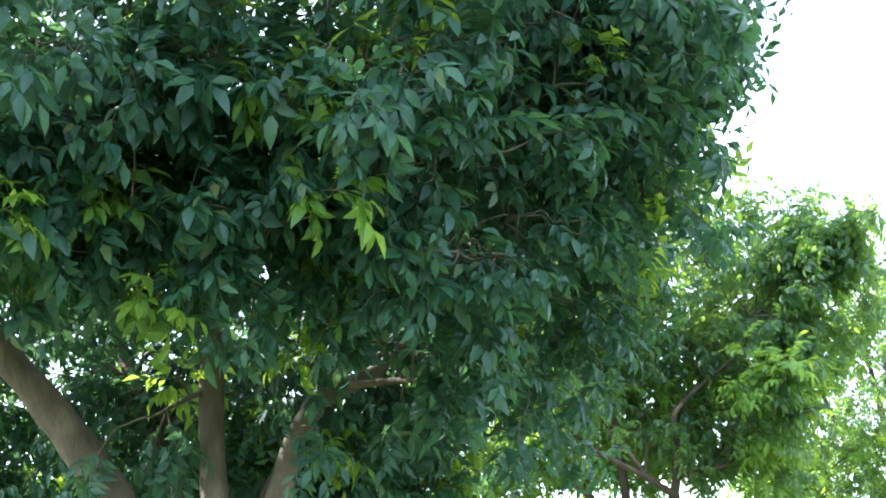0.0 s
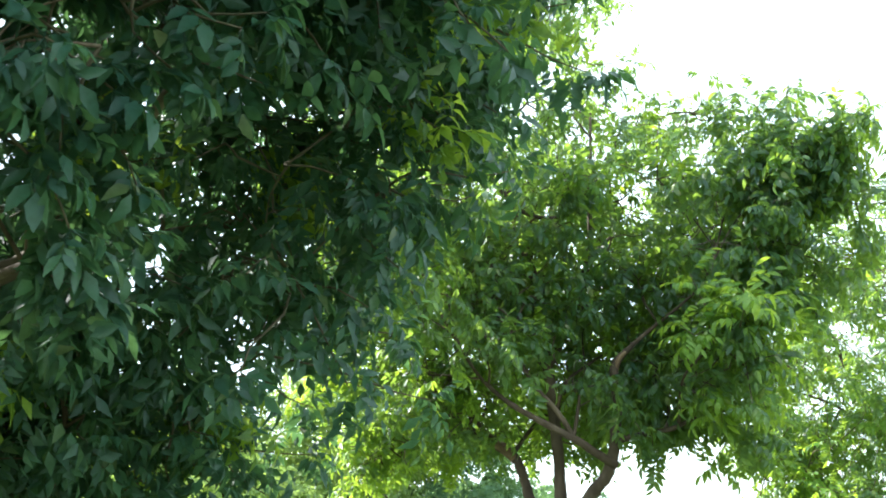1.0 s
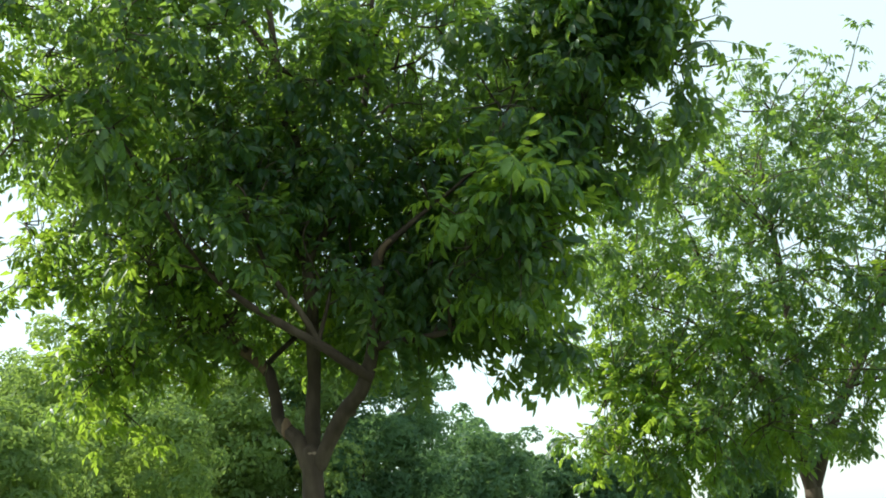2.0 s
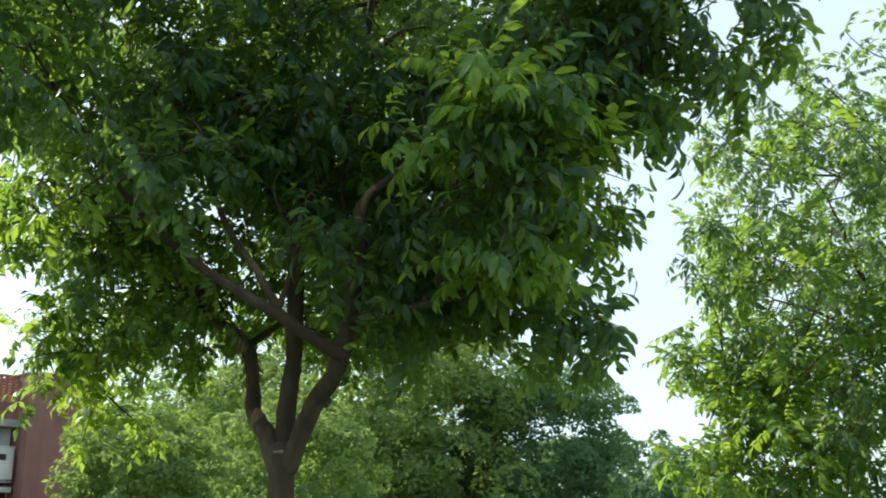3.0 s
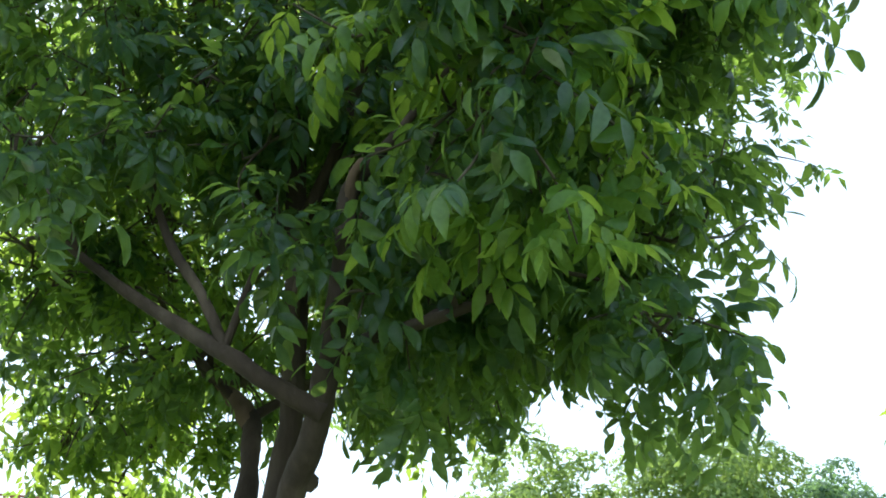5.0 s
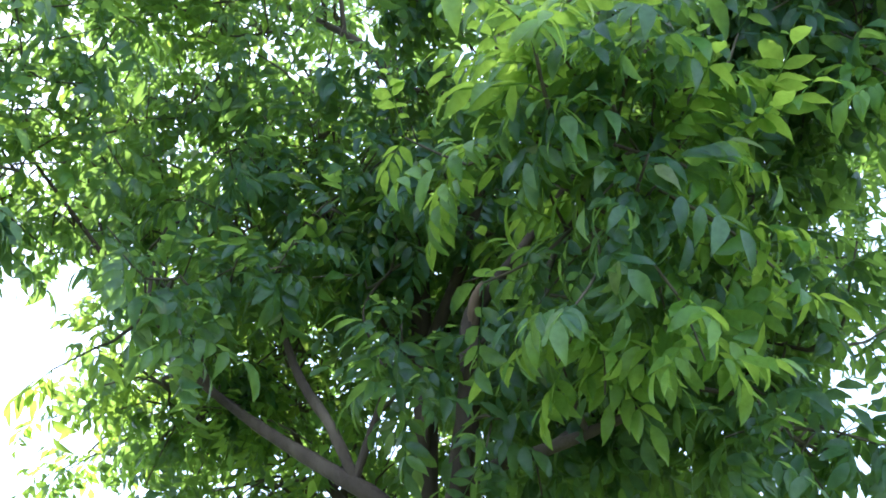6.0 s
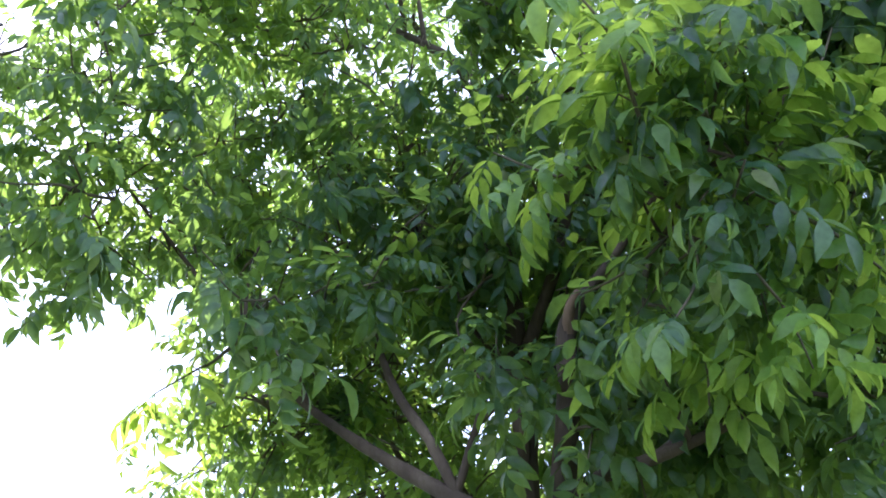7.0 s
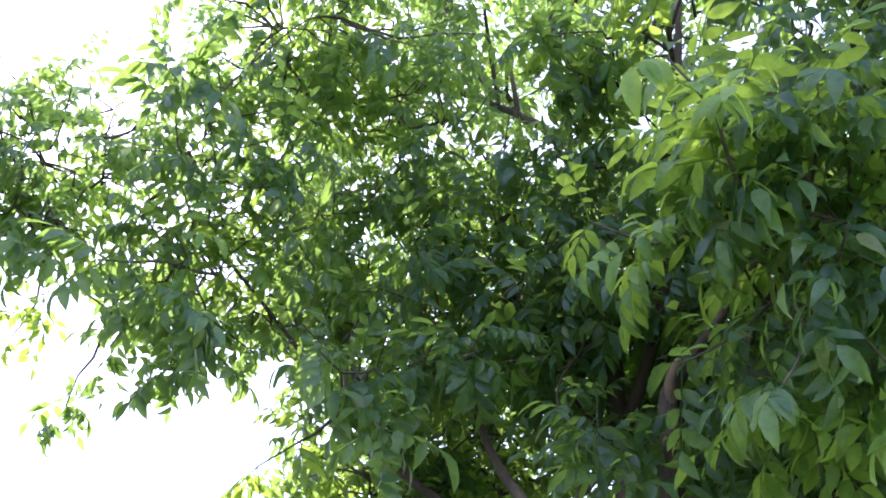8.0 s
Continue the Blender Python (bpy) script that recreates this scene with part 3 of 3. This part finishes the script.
far_tree(-4.8, 44.2, 10.3, 3.5, 31, FAR_LEAF, leaf=0.09, clumps=340, per=135, label="tall rounded green tree behind the row")
far_tree(-1.2, 46.5, 8.8, 3.2, 32, FAR_DARK, leaf=0.09, clumps=320, per=120, label="dark green rounded tree behind the row")
far_tree(-7.0, 46.5, 7.6, 3.2, 30, FAR_LEAF, leaf=0.09, clumps=260, per=100)
far_tree(-7.3, 26.7, 4.7, 1.7, 33, FAR_LEAF, leaf=0.06, clumps=280, per=110, label="low bright green bushy tree")
far_tree(-6.2, 33.0, 5.6, 2.2, 34, FAR_LEAF, leaf=0.07, clumps=280, per=100)
far_tree(-9.4, 40.5, 9.3, 3.0, 35, FAR_LEAF, leaf=0.09, clumps=280, per=110)
far_tree(-13.5, 47.0, 9.0, 3.4, 36, FAR_LEAF, leaf=0.1, clumps=240, per=90)
far_tree(-17.5, 50.0, 8.6, 3.6, 37, FAR_LEAF, leaf=0.1, clumps=240, per=90)
far_tree(-11.6, 21.0, 3.8, 2.2, 38, FAR_DARK, leaf=0.065, clumps=280, per=110, label="dark green tree in front of the red building")
far_tree(3.2, 68.0, 6.8, 3.6, 39, FAR_DARK, leaf=0.13, clumps=220, per=80)
for i, (x, h) in enumerate(((-4, 11.5), (0.5, 11.5), (4, 9.5), (8, 7.5), (12.5, 6.0), (18, 6.0), (25, 7.0))):
    far_tree(x, 94 + (i % 3) * 3, h, 3.6, 50 + i, FAR_DARK, leaf=0.22, clumps=120, per=70, label="hazy dark tree of the far wood")

# ---- red building: local x along the front, y away from the viewer, z up ----
building = tagged(new("building"), "red brick building with terracotta grille parapet and white balcony", "building")
building.matrix_basis = pose(-33.75, 47.22, 0, 0, 0, 55)


def box(x0, y0, z0, x1, y1, z1, bevel=0.0):
    bm = bmesh.new()
    bmesh.ops.create_cube(bm, size=1)
    for v in bm.verts:
        v.co = Vector(((x0 + x1) / 2 + v.co.x * (x1 - x0), (y0 + y1) / 2 + v.co.y * (y1 - y0), (z0 + z1) / 2 + v.co.z * (z1 - z0)))
    if bevel:
        bmesh.ops.bevel(bm, geom=bm.edges[:], offset=bevel, segments=1, affect="EDGES")
    return bm


def joined(*boxes):
    out = bmesh.new()
    for one in boxes:
        me = bpy.data.meshes.new("piece")
        one.to_mesh(me)
        one.free()
        out.from_mesh(me)
        bpy.data.meshes.remove(me)
    return out


# storeys: each wall is set between its openings
part("wall", joined(box(-8, 0, 4.9, 7.15, 0.3, 6.95), box(-8, 0, 7.4, 7.15, 0.3, 7.5)), RED, building, "red painted upper wall")
part("wall", joined(box(-8, 0, 0, 1.3, 0.3, 4.6), box(1.3, 0, 0, 10, 0.3, 2.6), box(5.4, 0, 2.6, 6.8, 0.3, 4.6)), RED, building, "red painted lower wall")
part("wall", box(-8, 8.6, 0, 13.9, 9, 8.7), MAROON, building, "plain brick rear wall")
part("wall", box(-8, 0.35, 0, -7.7, 8.6, 8.7), MAROON, building, "plain brick end wall")
part("floor_slab", box(-8, 0.3, 4.6, 10, 8.6, 4.85), CONCRETE, building)
part("roof_slab", box(-8, 0.26, 8.45, 10, 8.6, 8.7), CONCRETE, building)
part("parapet", box(-8, -0.08, 7.9, 10, 0.25, 8.8, 0.02), MAROON, building, "dull maroon brick parapet band")
part("sunshade", box(-8, -0.75, 7.5, 9.95, 0.32, 7.86, 0.03), CONCRETE, building, "stained grey concrete slab edge")
part("sunshade", box(-8, -0.45, 4.62, 7.1, 0.0, 4.9, 0.03), CONCRETE, building, "stained grey concrete slab edge")
part("pillar", box(0.75, -0.3, 4.9, 1.35, -0.003, 7.5, 0.03), WHITE, building, "grimy white pillar")

# high window band under the sunshade
for x0, x1 in ((1.5, 2.6), (2.6, 3.3), (4.15, 4.4), (5.75, 6.35), (6.35, 7.1)):
    w = part("window", joined(box(x0, 0.02, 6.95, x1, 0.1, 7.0), box(x0, 0.02, 7.35, x1, 0.1, 7.4), box(x0, 0.02, 7.0, x0 + 0.06, 0.1, 7.35), box(x1 - 0.06, 0.02, 7.0, x1, 0.1, 7.35)), CONCRETE, building)
    part("pane", box(x0 + 0.06, 0.06, 7.0, x1 - 0.06, 0.075, 7.35), GLASS, w)
part("shutter", box(1.55, -0.03, 6.98, 2.5, 0.015, 7.38, 0.01), GREYBLUE, building)


def cooler(x0, x1, z0, z1, mat, label):
    c = part("air_cooler", box(x0, -0.55, z0, x1, -0.005, z1, 0.03), mat, building, label)
    for k in range(5):
        z = z0 + 0.1 + (z1 - z0 - 0.2) * k / 5
        part("louvre", box(x0 + 0.08, -0.58, z, x1 - 0.08, -0.552, z + 0.05), mat, c)


cooler(3.35, 4.1, 6.3, 7.38, GREYBLUE, "grey-blue window air cooler")
cooler(4.42, 5.08, 6.35, 7.38, GREYBLUE, "grey window air cooler")
cooler(5.12, 5.72, 6.96, 7.38, CREAM, "cream window air conditioner")
cooler(5.95, 6.4, 6.97, 7.3, CREAM, "small cream window air conditioner")

# white balcony bay
part("bay_wall", joined(box(7.15, -0.35, 4.95, 7.6, 0.3, 7.5), box(7.6, 0.1, 4.95, 9.9, 0.3, 6.5), box(9.35, 0.1, 6.5, 9.9, 0.3, 7.5)), WHITE, building, "grimy white plastered bay")
w = part("window", joined(box(7.6, 0.12, 6.5, 9.35, 0.2, 6.56), box(7.6, 0.12, 7.44, 9.35, 0.2, 7.5), box(7.6, 0.12, 6.56, 7.67, 0.2, 7.44), box(8.45, 0.12, 6.56, 8.52, 0.2, 7.44), box(9.28, 0.12, 6.56, 9.35, 0.2, 7.44)), CONCRETE, building)
part("pane", box(7.67, 0.15, 6.56, 8.45, 0.165, 7.44), GLASS, w)
part("pane", box(8.52, 0.15, 6.56, 9.28, 0.165, 7.44), GLASS, w)
rail = part("balcony_parapet", joined(box(7.6, -0.75, 5.0, 9.8, -0.6, 5.9), box(7.6, -0.75, 6.2, 9.8, -0.6, 6.5), box(7.6, -0.75, 5.9, 8.02, -0.6, 6.2), box(8.62, -0.75, 5.9, 8.86, -0.6, 6.2), box(9.46, -0.75, 5.9, 9.8, -0.6, 6.2)), WHITE, building, "stained white balcony parapet with two slots")
# dark panels added to give the open slots their depth of shade
for x0, x1 in ((8.02, 8.62), (8.86, 9.46)):
    part("slot_shade", box(x0, -0.66, 5.9, x1, -0.62, 6.2), DARK, rail, "dark panel for the shade in the parapet slot")
part("coping", box(7.57, -0.78, 6.5, 9.83, -0.57, 6.56, 0.01), WHITE, rail)
part("balcony_floor", box(7.2, -0.75, 4.85, 9.8, 0.1, 4.95), CONCRETE, building)
part("balcony_side", box(7.16, -0.75, 4.97, 7.58, -0.36, 6.5, 0.01), WHITE, building)
part("sunshade", box(7.15, -0.7, 4.4, 9.85, -0.002, 4.65, 0.02), WHITE, building, "grimy white slab edge")
for x0, x1 in ((1.3, 3.3), (3.3, 5.4), (6.8, 8.3), (8.3, 10.0)):
    w = part("window", joined(box(x0, 0.08, 2.6, x0 + 0.08, 0.16, 4.6), box(x1 - 0.08, 0.08, 2.6, x1, 0.16, 4.6), box(x0 + 0.08, 0.08, 4.5, x1 - 0.08, 0.16, 4.6), box(x0 + 0.08, 0.08, 2.6, x1 - 0.08, 0.16, 2.7)), CONCRETE, building)
    part("pane", box(x0 + 0.08, 0.11, 2.7, x1 - 0.08, 0.125, 4.5), GLASS, w)

# brick stair tower standing forward of the front
part("tower", box(10.0, -1.5, 0, 13.9, 8.55, 10.1, 0.03), MAROON, building, "windowless brown-red brick stair tower")
part("tower_coping", box(9.96, -1.54, 10.1, 13.94, 8.6, 10.2, 0.02), CONCRETE, building)

# terracotta grille above the parapet: ribs, courses of curved tiles, and a top rail
ribs, tiles = [], []
x = -8.0
while x < 9.7:
    ribs.append((x, -0.02, 8.8, x + 0.11, 0.16, 10.02))
    for k in range(8):
        z = 8.86 + k * 0.145
        tiles.append((x + 0.11, 0.02, z, x + 0.3, 0.1, z + 0.06))
    x += 0.3
tiles.append((-8.0, -0.04, 10.02, 9.95, 0.18, 10.12))


def box_rows(rows):
    v, t = [], []
    for x0, y0, z0, x1, y1, z1 in rows:
        o = len(v)
        v += [(a, b, c) for a in (x0, x1) for b in (y0, y1) for c in (z0, z1)]
        for q in ((0, 1, 3, 2), (4, 6, 7, 5), (0, 4, 5, 1), (2, 3, 7, 6), (0, 2, 6, 4), (1, 5, 7, 3)):
            t += [(o + q[0], o + q[1], o + q[2]), (o + q[0], o + q[2], o + q[3])]
    return v, t


child("grille", mesh_np("grille", *box_rows(ribs + tiles), [TERRACOTTA], smooth=False), building, label="open terracotta tile grille", kind="stuff")

# stair head and tank room on the roof
part("roof_room", box(1.9, 2.6, 8.7, 3.6, 5.5, 10.85, 0.03), CONCRETE, building, "grey plastered room on the roof")
part("roof_room_slab", box(1.75, 2.4, 10.85, 3.75, 5.7, 10.98, 0.02), CONCRETE, building)
part("stair_head", box(-1.2, 3.0, 8.7, 1.85, 5.5, 10.55, 0.03), WHITE, building, "pale plastered stair head")
part("water_tank", box(4.0, 3.2, 8.7, 5.6, 5.0, 10.4, 0.08), WHITE, building, "pale rooftop tank")
